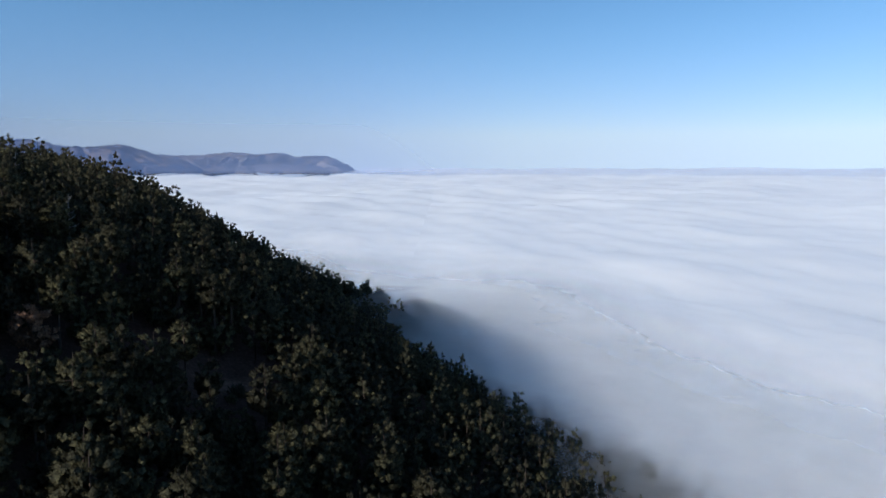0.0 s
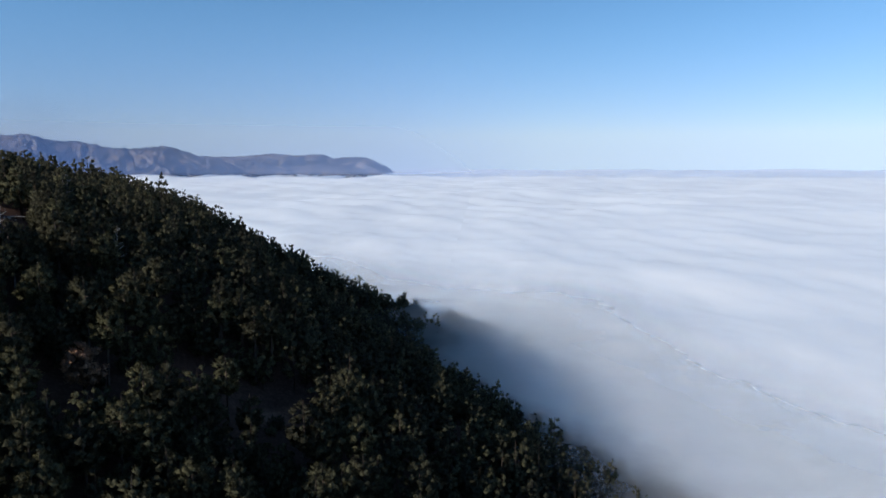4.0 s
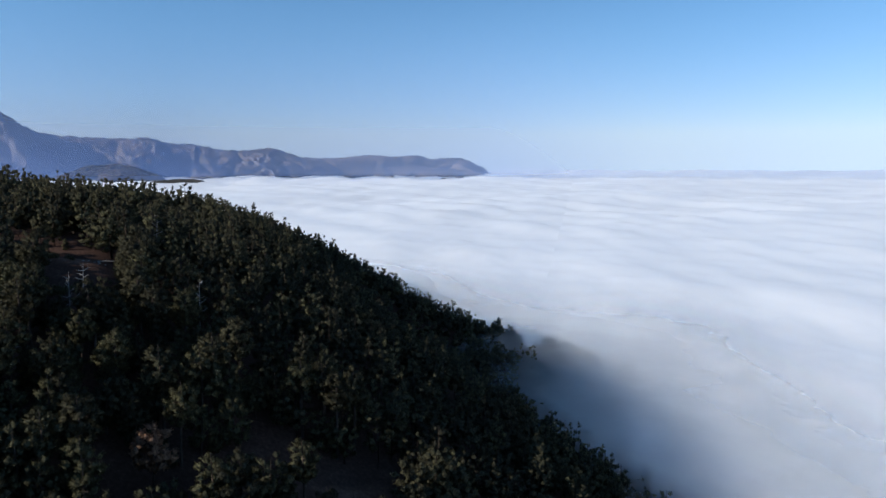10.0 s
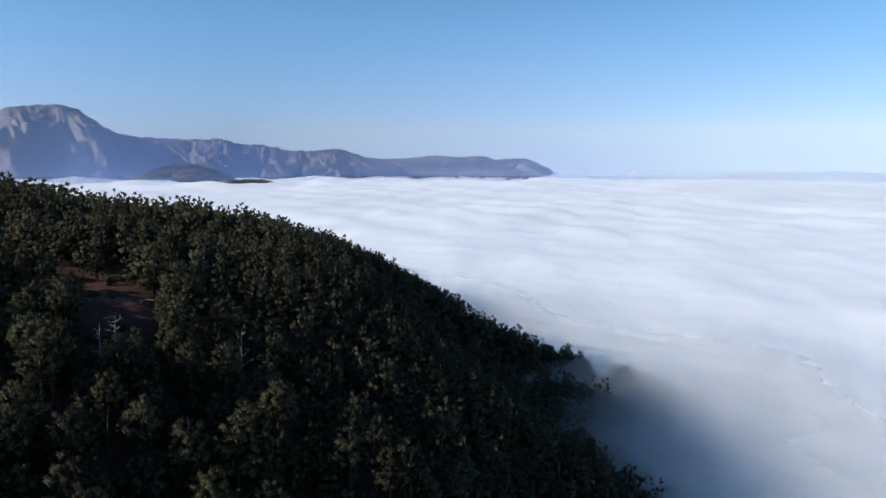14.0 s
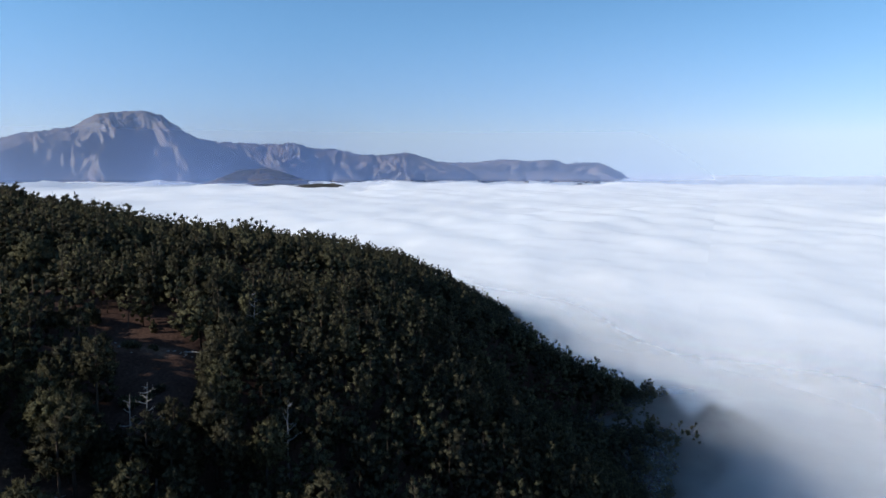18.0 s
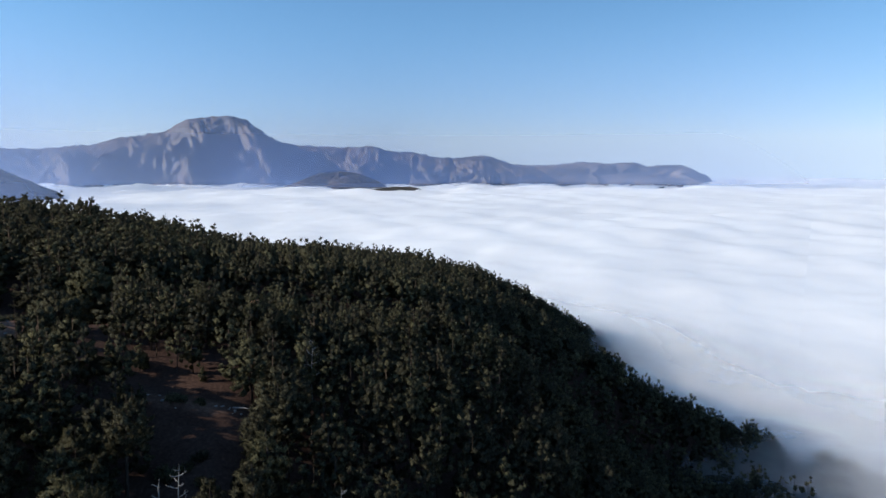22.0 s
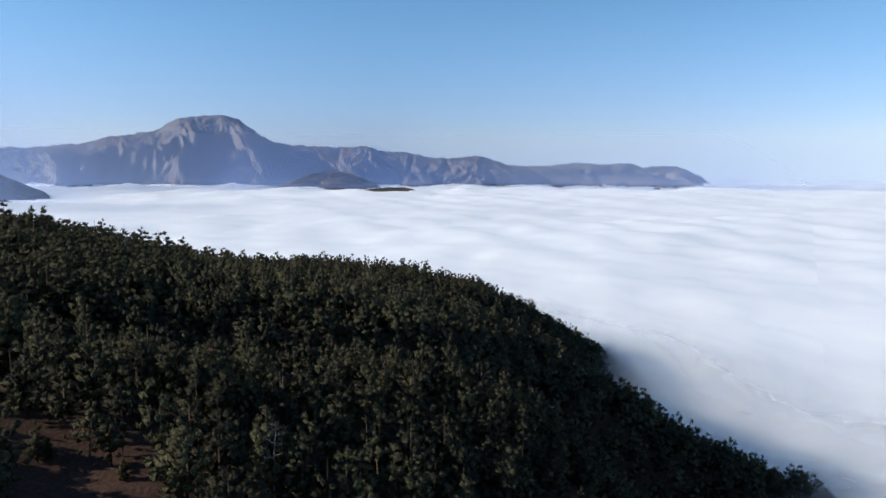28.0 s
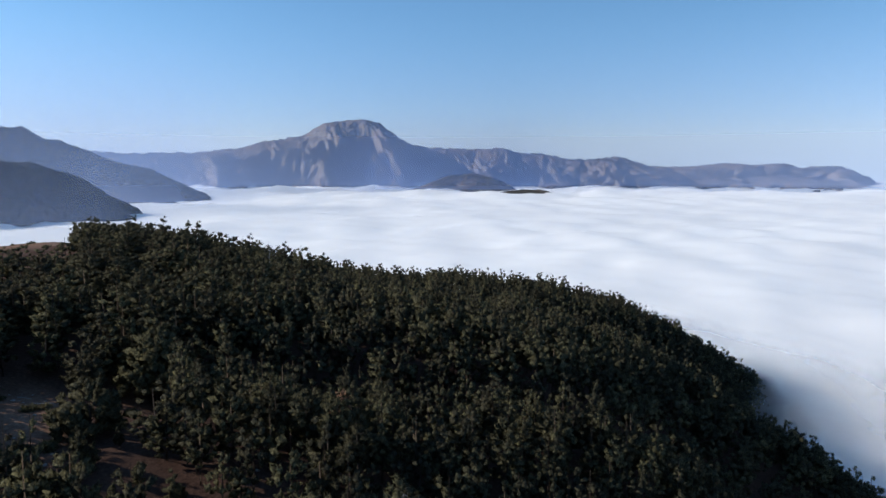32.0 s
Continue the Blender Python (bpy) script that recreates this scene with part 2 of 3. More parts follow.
tb.inputs["Roughness"].default_value = 0.5

# ---- the lie of the land ----
LOW = -165.0
# each swell of the hill: height, centre x y, half-widths, turn (metres, radians)
HILL = [
    (166.2, -321.5, 97.4, 251.3, 384.6, -2.290),
    (13.8, -231.1, 216.6, 49.4, 543.4, -1.869),
    (21.2, -268.7, 411.4, 78.3, 244.8, 0.114),
    (4.8, -0.9, 304.9, 53.1, 47.3, -0.665),
    (32.5, -12.6, 291.5, 59.3, 224.8, -0.541),
    (48.6, -125.4, 286.0, 50.8, 46.4, 0.413),
    (54.9, -182.5, 439.9, 71.2, 93.3, -0.666),
    (-15.3, -95.8, 241.7, 75.8, 9.2, 0.784),
    (-22.6, -70.2, 253.9, 66.1, 31.5, -0.407),
    (15.5, -4.0, 336.0, 22.0, 15.0, 0.000),
    (-9.0, 8.0, 314.0, 26.0, 42.0, 0.000),
    (12.0, -445.0, 250.0, 55.0, 38.0, 0.000),
    (15.0, -97.0, 229.0, 24.0, 17.0, 0.300),
]


def land(x, y):
    """Height of the bare hill at x, y (arrays or numbers)."""
    z = np.full(np.shape(x), LOW)
    for a, cx, cy, wx, wy, turn in HILL:
        c, s = math.cos(turn), math.sin(turn)
        u, v = (c * (x - cx) + s * (y - cy)) / wx, (c * (y - cy) - s * (x - cx)) / wy
        z = z + a * np.exp(-0.5 * (u * u + v * v))
    return z


def waves(x, y, length, count, seed, octaves=4, gain=0.55):
    """Smooth random relief of about unit height, from crossing waves of falling length."""
    rng = np.random.default_rng(seed)
    z, amp, total = np.zeros(np.shape(x)), 1.0, 0.0
    for o in range(octaves):
        for _ in range(count):
            k = 2 * math.pi / (length * rng.uniform(0.7, 1.4))
            d, p = rng.uniform(0, 2 * math.pi, 2)
            z = z + amp * np.sin(k * (x * math.cos(d) + y * math.sin(d)) + p)
        total += amp * amp * count / 2
        amp, length = amp * gain, length * 0.47
    return z / math.sqrt(total)


# bare places: centre x y, half-lengths, turn in degrees
BARE = [(-36.5, 118.5, 6.5, 2.2, 45), (-109.5, 143.5, 7.5, 2.3, 24), (-168, 145.5, 25, 7.0, -19), (-170, 164.5, 7, 4, -20),
        (-418, 243, 60, 22, 15), (-97, 104, 6, 4, 0)]
# treeless gaps where needle litter covers the ground
GAPS = [(-59.5, 96, 5.5, 6.5, 0), (-147, 135, 9, 5, -19), (-112, 147, 8, 4, 24), (-104, 138.5, 8.5, 4.2, 24), (-158, 158.5, 13, 5.0, -27), (-4, 338, 26, 22, 0), (-97, 131, 12, 4.2, -45), (-33, 111, 6.5, 8.5, 15), (-120, 144, 6, 2.5, 0), (-47, 117.5, 9, 2.4, 5), (-120, 160, 5, 3, 30), (-114, 136, 11, 3.4, 44), (-50, 106, 19, 3.2, 44), (-154, 149, 17, 9, -20), (-134, 143, 11, 7, 25)]


def bareness(x, y, grow=0.0, places=BARE):
    b = np.zeros(np.shape(x))
    for cx, cy, hx, hy, turn in places:
        c, s = math.cos(radians(turn)), math.sin(radians(turn))
        u, v = (c * (x - cx) + s * (y - cy)) / (hx + grow), (c * (y - cy) - s * (x - cx)) / (hy + grow)
        b = np.maximum(b, np.clip(1.6 - 1.3 * np.sqrt(u * u + v * v), 0, 1))
    return b


def spread(inner, outer, step, far, grow=1.18):
    """Even steps from inner to outer, then ever longer ones as far as far on both sides."""
    mid = np.arange(inner, outer + step / 2, step)
    out = np.cumsum(step * grow ** np.arange(1, 120))
    return np.concatenate([(inner - out[out < far])[::-1], mid, outer + out[out < far]])


def sheet_mesh(name, x, y, z, attributes, smooth=True, keep=None):
    """A grid mesh over rows x columns of points, with float attributes on its points; keep: where it has faces."""
    rows, cols = x.shape
    me = bpy.data.meshes.new(name)
    i = np.arange(rows * cols).reshape(rows, cols)
    quads = np.stack([i[:-1, :-1], i[:-1, 1:], i[1:, 1:], i[1:, :-1]], -1).reshape(-1, 4)
    if keep is not None:
        quads = quads[keep.ravel()[quads].any(1)]
    fill_mesh(me, np.stack([x, y, z], -1).reshape(-1, 3), quads, smooth)
    for key, values in attributes.items():
        me.attributes.new(key, "FLOAT", "POINT").data.foreach_set("value", np.ascontiguousarray(values.ravel(), np.float32))
    return me


def fill_mesh(me, points, faces, smooth=False):
    faces = np.asarray(faces)
    n, k = faces.shape
    me.vertices.add(len(points))
    me.vertices.foreach_set("co", np.ascontiguousarray(points, np.float32).ravel())
    me.loops.add(n * k)
    me.loops.foreach_set("vertex_index", np.ascontiguousarray(faces, np.int32).ravel())
    me.polygons.add(n)
    me.polygons.foreach_set("loop_start", np.arange(0, n * k, k, dtype=np.int32))
    me.polygons.foreach_set("use_smooth", np.full(n, smooth))
    me.update(calc_edges=True)
    return me


def ground_height(x, y):
    return land(x, y) + 0.5 * waves(x, y, 26, 5, 3)


gx, gy = np.meshgrid(spread(-480, 130, 3.2, 4600), spread(0, 540, 3.2, 4600))
ground_mesh = sheet_mesh("ground", gx, gy, ground_height(gx, gy), {"bare": bareness(gx, gy)})
ground_mesh.materials.append(GROUND)
tagged(new("ground", ground_mesh), "reddish needle-strewn hillside with dry tan clearings", "hillside", kind="structure")


# ---- the sea of fog ----
MID = (-25.0, 60.0)


def fog_level(x, y):
    r = np.minimum(np.hypot(x + 25, y - 60), 5200)
    return -71.0 + 56.0 * (r / 4900) ** 2.0


def fog_sheet(name, lift, stops, scale, seed, label, reach):
    """The fog's top, or one of the veils that drift about the shore of the hill: a round sheet about MID."""
    rings, around = (340, 481) if reach > 2000 else (130, 361)
    r, a = np.meshgrid(np.geomspace(8.0, reach, rings), np.linspace(0, 2 * math.pi, around), indexing="ij")
    x, y = MID[0] - r * np.sin(a), MID[1] + r * np.cos(a)
    far = np.clip((r - 250) / 1300, 0, 1)
    shore = np.clip((r - 2300) / 900, 0, 1) * np.clip(1.5 - np.abs(a - 0.85) / 0.7, 0, 1)
    z = fog_level(x, y) + lift * (1 - 0.8 * far)
    z = z + (1.2 + 0.6 * far) * waves(x, y * 0.8, 170, 6, seed, 5, 0.6) + 3.0 * far * waves(x, y * 1.2, 1000, 7, seed + 1, 5, 0.6)
    z = z + 7.0 * shore * waves(x, y, 420, 7, seed + 2, 4)
    deep = z - land(x, y)
    me = sheet_mesh(name, x, y, z, {"thick": np.clip(deep, -40, 100)}, keep=(deep > -25) & ((reach > 2000) | (deep < 76)))
    me.materials.append(fog_material(name, stops, scale, 130.0 if reach > 2000 else 60.0))
    return tagged(new(name, me), label, "fog", kind="structure")


# how much of the view the fog covers, by the metres of it over the ground
fog_sheet("fog_sea", -5, ((-6, 0.0), (3, 0.45), (12, 0.85), (22, 0.965), (42, 0.985), (79, 0.998)), 0.024, 11, "white sea of fog filling the valley to the horizon", 4985)
for lift, most in ((-2, 0.24), (2, 0.24), (6.5, 0.24), (12, 0.18)):
    fog_sheet("fog_veil", lift, ((-4, 0.0), (4, 0.5 * most), (15, most), (34, 0.7 * most), (62, 0.0)), 0.018, 11, "thin veil of fog drifting along the wooded shore", 900)

# ---- far mountains and ridges ----
def ridge(name, crest, foot, top, back, low, steps, seed, spur, mat, label, category, uneven=0.0, cliffs=()):
    """A range seen across the fog. crest: (degrees to the left of +y, height) along its top; foot, top, back: how far off it begins,
    peaks and ends; spur: how far its buttresses reach out; cliffs: (degrees, share of the height, half-widths) of its bare crags."""
    a0, a1 = crest[0][0], crest[-1][0]
    deg = np.linspace(a0, a1, steps[0])
    high = np.interp(deg, [c[0] for c in crest][:: 1 if a1 > a0 else -1], [c[1] for c in crest][:: 1 if a1 > a0 else -1])
    d, u = np.meshgrid(deg, np.concatenate([np.linspace(0, 1, steps[1]), np.linspace(1, 2, 9)[1:]]))
    h = np.broadcast_to(high, d.shape)
    face = np.clip(u, 0, 1)
    s = np.radians(d) * top
    lean = s + 0.22 * (1 - face) * (top - foot) + 60 * waves(s, face * 500, 500, 4, seed + 5, 3)
    blade = 1 - np.abs(waves(lean, face * 300, 900, 4, seed, 2)).clip(0, 1.6)
    rib = 1 - np.abs(waves(lean, face * 200, 330, 5, seed + 1, 3)).clip(0, 1.6)
    gully = 1 - np.abs(waves(lean, face * 120, 120, 6, seed + 2, 3)).clip(0, 1.6)
    reach = (0.65 * blade + 0.35 * rib) * spur * np.sin(math.pi * face ** 0.8)
    r = np.where(u <= 1, foot + (top - foot) * face, top + (back - top) * (u - 1)) - 0.6 * reach
    rise = np.where(u <= 1, face ** 1.12, (2 - u).clip(0, 1) ** 1.2)
    z = low + (h - low) * rise
    z = z + np.sin(math.pi * face) * (h - low) * (0.17 * blade + 0.09 * rib + 0.05 * gully - 0.14)
    z = z + uneven * waves(s, 2 * r, 75, 6, seed + 9, 4) * np.clip(u * 3, 0, 1)
    x, y = MID[0] - r * np.sin(np.radians(d)), MID[1] + r * np.cos(np.radians(d))
    crag = np.zeros(d.shape)
    for cd, cf, hd, hf in cliffs:
        q = np.hypot((d - cd - 3.0 * (face - cf)) / hd, (face - cf) / hf) + 0.25 * waves(s, face * 600, 160, 5, seed + 7, 3)
        crag = np.maximum(crag, np.clip(1.7 - 1.4 * q, 0, 1))
    z = z + 9.0 * crag * np.sin(math.pi * face ** 1.5) * waves(s, face * 150, 90, 6, seed + 8, 3)
    me = sheet_mesh(name, x, y, z, {"cliff": crag})
    me.materials.append(mat)
    return tagged(new(name, me), label, category, kind="structure")


MAIN_CREST = [
    (80, 150), (74, 168), (68, 158), (64.85, 160), (62.5, 144), (59.7, 155), (57.68, 156), (55.61, 174), (54.34, 185), (53.05, 223),
    (51.32, 238), (49.56, 264), (48.89, 305), (48.0, 341), (46.44, 356), (44.87, 363), (43.74, 343), (42.84, 295), (41.94, 243),
    (41.03, 208), (39.66, 190), (37.83, 186), (35.55, 179), (33.73, 189), (32.37, 155), (30.56, 151), (28.77, 120), (27.0, 114),
    (24.7, 131), (23.53, 106), (22.25, 73), (19.13, 69), (16.65, 92), (14.8, 78), (12.8, 86), (11.8, 61), (10.5, 70), (9.5, 70),
    (8.45, 47), (7.9, 22), (7.2, -4), (6.8, -40)]
ridge("mountain_range", MAIN_CREST, 3650, 4450, 4800, -60, (1100, 90), 21, 470, FAR_ROCK,
      "hazy blue-brown mountain range with a cliffed summit", "mountain", 2.8,
      ((48.6, 0.86, 1.1, 0.17), (44.9, 0.9, 0.5, 0.12), (46.0, 0.7, 0.25, 0.3), (49.3, 0.6, 0.5, 0.2), (33.5, 0.75, 0.5, 0.2), (38.6, 0.8, 0.4, 0.15)))
ridge("foothill", [(41.6, -60), (40.56, -35), (38.95, 5), (37.81, 24), (35.98, 34), (34.6, 14), (33.23, -22), (32.2, -60)],
      3250, 3480, 3530, -60, (160, 26), 31, 110, FAR_ROCK, "low brown foothill rising from the fog", "hill", 1.2)
ridge("fog_island", [(34.6, -60), (33.9, -42), (33.0, -35), (32.2, -31), (31.4, -33), (30.7, -30), (30.0, -38), (29.3, -60)],
      2850, 2950, 3060, -60, (70, 14), 32, 40, FAR_ROCK, "small dark hilltop showing above the fog", "hill", 0.8)
ridge("headland", [(20, -60), (19.1, -34), (17.3, -6), (15.6, 10), (14.0, 20), (12.6, 26), (11.2, 2), (9.8, -26), (9.2, -60)],
      3600, 3900, 4150, -60, (180, 26), 33, 150, FAR_ROCK, "brown headland running down into the fog", "hill", 1.2)
ridge("wooded_ridge", [(88, 150), (80, 205), (75, 180), (70.21, 184), (68.95, 190), (67.58, 150), (66.71, 148), (64.79, 111), (63.35, 79),
                       (60.71, 50), (59.17, 11), (56.98, -38), (56.2, -70)],
      2350, 2720, 3000, -70, (300, 40), 34, 160, MID_WOOD, "dark blue wooded ridge sloping into the fog", "ridge", 1.8)
ridge("wooded_spur", [(92, 130), (80, 110), (74, 92), (70.05, 72), (68.41, 63), (66.03, 41), (64.29, 8), (62.85, -23), (61.53, -51), (60.9, -75)],
      1650, 1900, 2150, -80, (300, 36), 35, 120, MID_WOOD, "near dark wooded spur dipping into the fog", "ridge", 2.2)


HAZE = haze_material()


def haze_sheet(r, deg0, deg1, most, top):
    """An added upright sheet, tinted blue to imitate haze before the far ranges, densest over the fog and thinning out
    upwards.
    """
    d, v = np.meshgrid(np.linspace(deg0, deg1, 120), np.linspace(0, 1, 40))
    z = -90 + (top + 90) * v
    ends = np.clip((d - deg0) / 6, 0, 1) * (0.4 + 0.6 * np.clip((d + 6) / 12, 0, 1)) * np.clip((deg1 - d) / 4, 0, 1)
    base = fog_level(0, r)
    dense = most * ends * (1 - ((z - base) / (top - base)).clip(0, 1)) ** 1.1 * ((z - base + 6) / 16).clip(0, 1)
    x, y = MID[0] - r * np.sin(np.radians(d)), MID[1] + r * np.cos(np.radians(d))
    me = sheet_mesh("haze_sheet", x, y, z, {"dense": dense})
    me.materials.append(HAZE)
    return tagged(new("haze_sheet", me), "thin blue see-through sheet standing in for valley haze", "haze", kind="structure")


# blue-tinted sheets, each set just before a range to imitate its haze
haze_sheet(3540, -75, 84, 0.48, 860)
haze_sheet(3200, 27, 48, 0.36, 320)
haze_sheet(2290, 53, 90, 0.38, 480)
haze_sheet(1560, 58, 92, 0.22, 320)


def part(name, mesh, mat, parent, label=""):
    """One mesh object under a thing or under a part; mesh may be a bmesh or mesh data."""
    if isinstance(mesh, bmesh.types.BMesh):
        me = bpy.data.meshes.new(name)
        mesh.to_mesh(me)
        mesh.free()
        mesh = me
    if mat and not mesh.materials:
        mesh.materials.append(mat)
    ob = new(name, mesh)
    ob.parent = parent
    return tagged(ob, label)


def tube(points, radii, sides=6):
    """Points and triangles-and-quads of a tapering round stem along points, as (points, quads)."""
    pts, quads = [], []
    for k, (p, r) in enumerate(zip(points, radii)):
        ahead = Vector(points[min(k + 1, len(points) - 1)]) - Vector(points[max(k - 1, 0)])
        q = ahead.to_track_quat("Z", "Y")
        for i in range(sides):
            a = 2 * math.pi * i / sides
            pts.append(Vector(p) + q @ Vector((r * math.cos(a), r * math.sin(a), 0)))
        if k:
            b = (k - 1) * sides
            quads += [(b + i, b + (i + 1) % sides, b + sides + (i + 1) % sides, b + sides + i) for i in range(sides)]
    return pts, quads


def stems_mesh(name, stems, sides=6, smooth=True):
    pts, quads = [], []
    for points, radii in stems:
        p, q = tube(points, radii, sides)
        quads += [tuple(i + len(pts) for i in f) for f in q]
        pts += p
    return fill_mesh(bpy.data.meshes.new(name), np.array([tuple(p) for p in pts]), quads, smooth)


def wind_turbine():
    base = new("wind_turbine")
    part("tower", stems_mesh("tower", [([(0, 0, -6), (0, 0, 30), (0, 0, 60)], [1.9, 1.5, 1.0])], 10), WHITE_PAINT, base)
    part("nacelle", stems_mesh("nacelle", [([(0, 3, 61), (0, 2, 61), (0, -4, 61), (0, -4.6, 61)], [0.4, 1.5, 1.6, 0.5])], 8), WHITE_PAINT, base)
    blade = stems_mesh("blade", [([(0, 0, 0), (0, 0, 6), (0, 0, 24)], [0.7, 1.1, 0.25])], 5)
    for k in range(3):
        b = part("blade", blade, WHITE_PAINT, base)
        b.matrix_basis = pose(0, 3.4, 61, 0, 90 + 120 * k, 0)
    return tagged(base, "white three-bladed wind turbine on the mountain crest", "wind turbine", "turbines on the crest")


turbine = wind_turbine()
spots = [(24.9, 4440, 122), (22.5, 4440, 66), (20.5, 4440, 63), (18.7, 4440, 64), (16.4, 4440, 86), (26.0, 4440, 115)]
for k, (deg, r, z) in enumerate(spots):
    m = pose(MID[0] - r * math.sin(radians(deg)), MID[1] + r * math.cos(radians(deg)), z, 0, 0, deg + 160 + 9 * k) @ Matrix.Scale(0.75, 4)
    if k:
        copy_thing(turbine, m)
    else:
        turbine.matrix_basis = m

# ---- pines ----
def sprays(rng, centres, ways, size, blades, width):
    """Brushes of pointed needle sprays: from each centre, blades fan out about its way. Points and triangles."""
    n = len(centres)
    way = ways[:, None] + rng.normal(0, 0.52, (n, blades, 3))
    way /= np.linalg.norm(way, axis=2, keepdims=True)
    across = np.cross(way, rng.normal(0, 1, (n, blades, 3)))
    across /= np.linalg.norm(across, axis=2, keepdims=True) + 1e-9
    long = (size[:, None] * rng.uniform(0.7, 1.25, (n, blades)))[..., None]
    root = centres[:, None] - way * long * 0.25 + rng.normal(0, 0.16, (n, blades, 3)) * size[:, None, None]
    w = across * long * width
    p = np.stack([root - w, root + w, root + way * long], 2).reshape(-1, 3)
    return p, np.arange(len(p)).reshape(-1, 3)


def pine_form(seed, height, spread_, bare, flat):
    """A pine: its trunk's line, and how far its tiered crown reaches at each height."""
    rng = np.random.default_rng(seed)
    lean, bend = rng.normal(0, 0.018, 2), rng.normal(0, 0.15, 2)

    def axis(t):
        t = np.asarray(t, float)
        return np.stack([lean[0] * height * t + bend[0] * np.sin(3 * t), lean[1] * height * t + bend[1] * np.sin(2.5 * t), height * t], -1)

    def reach(f):
        return spread_ * (1 - f ** (1.35 + 2.2 * flat)).clip(0, 1) ** (0.85 - 0.3 * flat) * (0.62 + 0.38 * (f / 0.22).clip(0, 1)) + 0.12

    return rng, axis, reach


GEM = [(0, 0, 1), (1, 0, 0), (0, 1, 0), (-1, 0, 0), (0, -1, 0), (0, 0, -1)]
GEM_FACES = [(0, 1 + k, 1 + (k + 1) % 4) for k in range(4)] + [(5, 1 + (k + 1) % 4, 1 + k) for k in range(4)]


def crown(rng, axis, reach, height, bare, pads, pad, tufts, blade, blades, width, tier=1.25):
    """The crown of a pine: flattened boughs of needles in rough tiers round the trunk, each an uneven pad bristling with tufts.
    Points, triangles and soft normals."""
    tiers = max(3, round((1 - bare) * height / tier))
    f = np.sort(1 - np.sqrt(rng.uniform(0, 1, pads)) * 0.98)
    f = np.clip(np.round(f * tiers) / tiers + rng.normal(0, 0.22, pads) / tiers, 0.0, 0.985)
    a = np.arange(pads) * 2.39996 + rng.normal(0, 0.35, pads)
    share = np.where(rng.uniform(size=pads) < 0.72, rng.uniform(0.62, 1.08, pads), rng.uniform(0.15, 0.6, pads))
    out = np.stack([np.cos(a), np.sin(a), 0 * a], -1)
    far = reach(f) * share
    centre = axis(bare + (0.985 - bare) * f) + out * far[:, None]
    centre[:, 2] += 0.12 * far - 0.03 * far * far + rng.normal(0, 0.12, pads)
    size = pad * rng.uniform(0.7, 1.3, pads) * (1 - 0.45 * f ** 2)
    # each pad: longer outward than across, thin, its outer end tipped up
    shape, faces = np.array(GEM), np.array(GEM_FACES)
    side = np.stack([-out[:, 1], out[:, 0], 0 * a], -1)
    tip = out * 0.95 + np.array([0, 0, 0.3])
    up = np.array([0, 0, 1.0]) - out * 0.3
    ball = shape[None] * rng.uniform(0.7, 1.3, (pads, len(shape), 1))
    local = ball[..., :1] * (1.1 * tip)[:, None] + ball[..., 1:2] * (0.95 * side)[:, None] + ball[..., 2:] * (0.85 + 0.35 * f[:, None, None] ** 2) * up[:, None]
    p = (centre[:, None] + local * size[:, None, None]).reshape(-1, 3)
    tris = (faces[None] + (np.arange(pads) * len(shape))[:, None, None]).reshape(-1, 3)
    middle = axis(bare + 0.35 * (1 - bare))
    lift = np.array([0, 0, 0.15])

    def soft(q, own):
        away = q - middle
        away /= np.linalg.norm(away, axis=1, keepdims=True) + 1e-9
        own = own / (np.linalg.norm(own, axis=1, keepdims=True) + 1e-9)
        n = 0.48 * own + 0.62 * away + lift
        return n / np.linalg.norm(n, axis=1, keepdims=True)

    n = soft(p, local.reshape(-1, 3))
    # tufts all over the upper and outer sides of the pads
    way = rng.normal(0, 1, (pads, tufts, 3)) + 0.7 * out[:, None] + np.array([0, 0, 0.55])
    way /= np.linalg.norm(way, axis=2, keepdims=True)
    along, across, high = (way * out[:, None]).sum(2), (way * side[:, None]).sum(2), way[..., 2]
    root = centre[:, None] + size[:, None, None] * 0.9 * (along[..., None] * (1.1 * tip)[:, None] + across[..., None] * (0.95 * side)[:, None] + (0.8 * high)[..., None] * up[:, None])
    root, way = root.reshape(-1, 3), way.reshape(-1, 3)
    lean = way * 0.8 + 0.25 * np.repeat(out, tufts, axis=0) + np.array([0, 0, 0.55])
    q, g = sprays(rng, root, lean / np.linalg.norm(lean, axis=1, keepdims=True), blade * rng.uniform(0.75, 1.25, len(root)), blades, width)
    own = np.repeat(way, 3 * blades, axis=0)
    return np.concatenate([p, q]), np.concatenate([tris, g + len(p)]), np.concatenate([n, soft(q, own)])


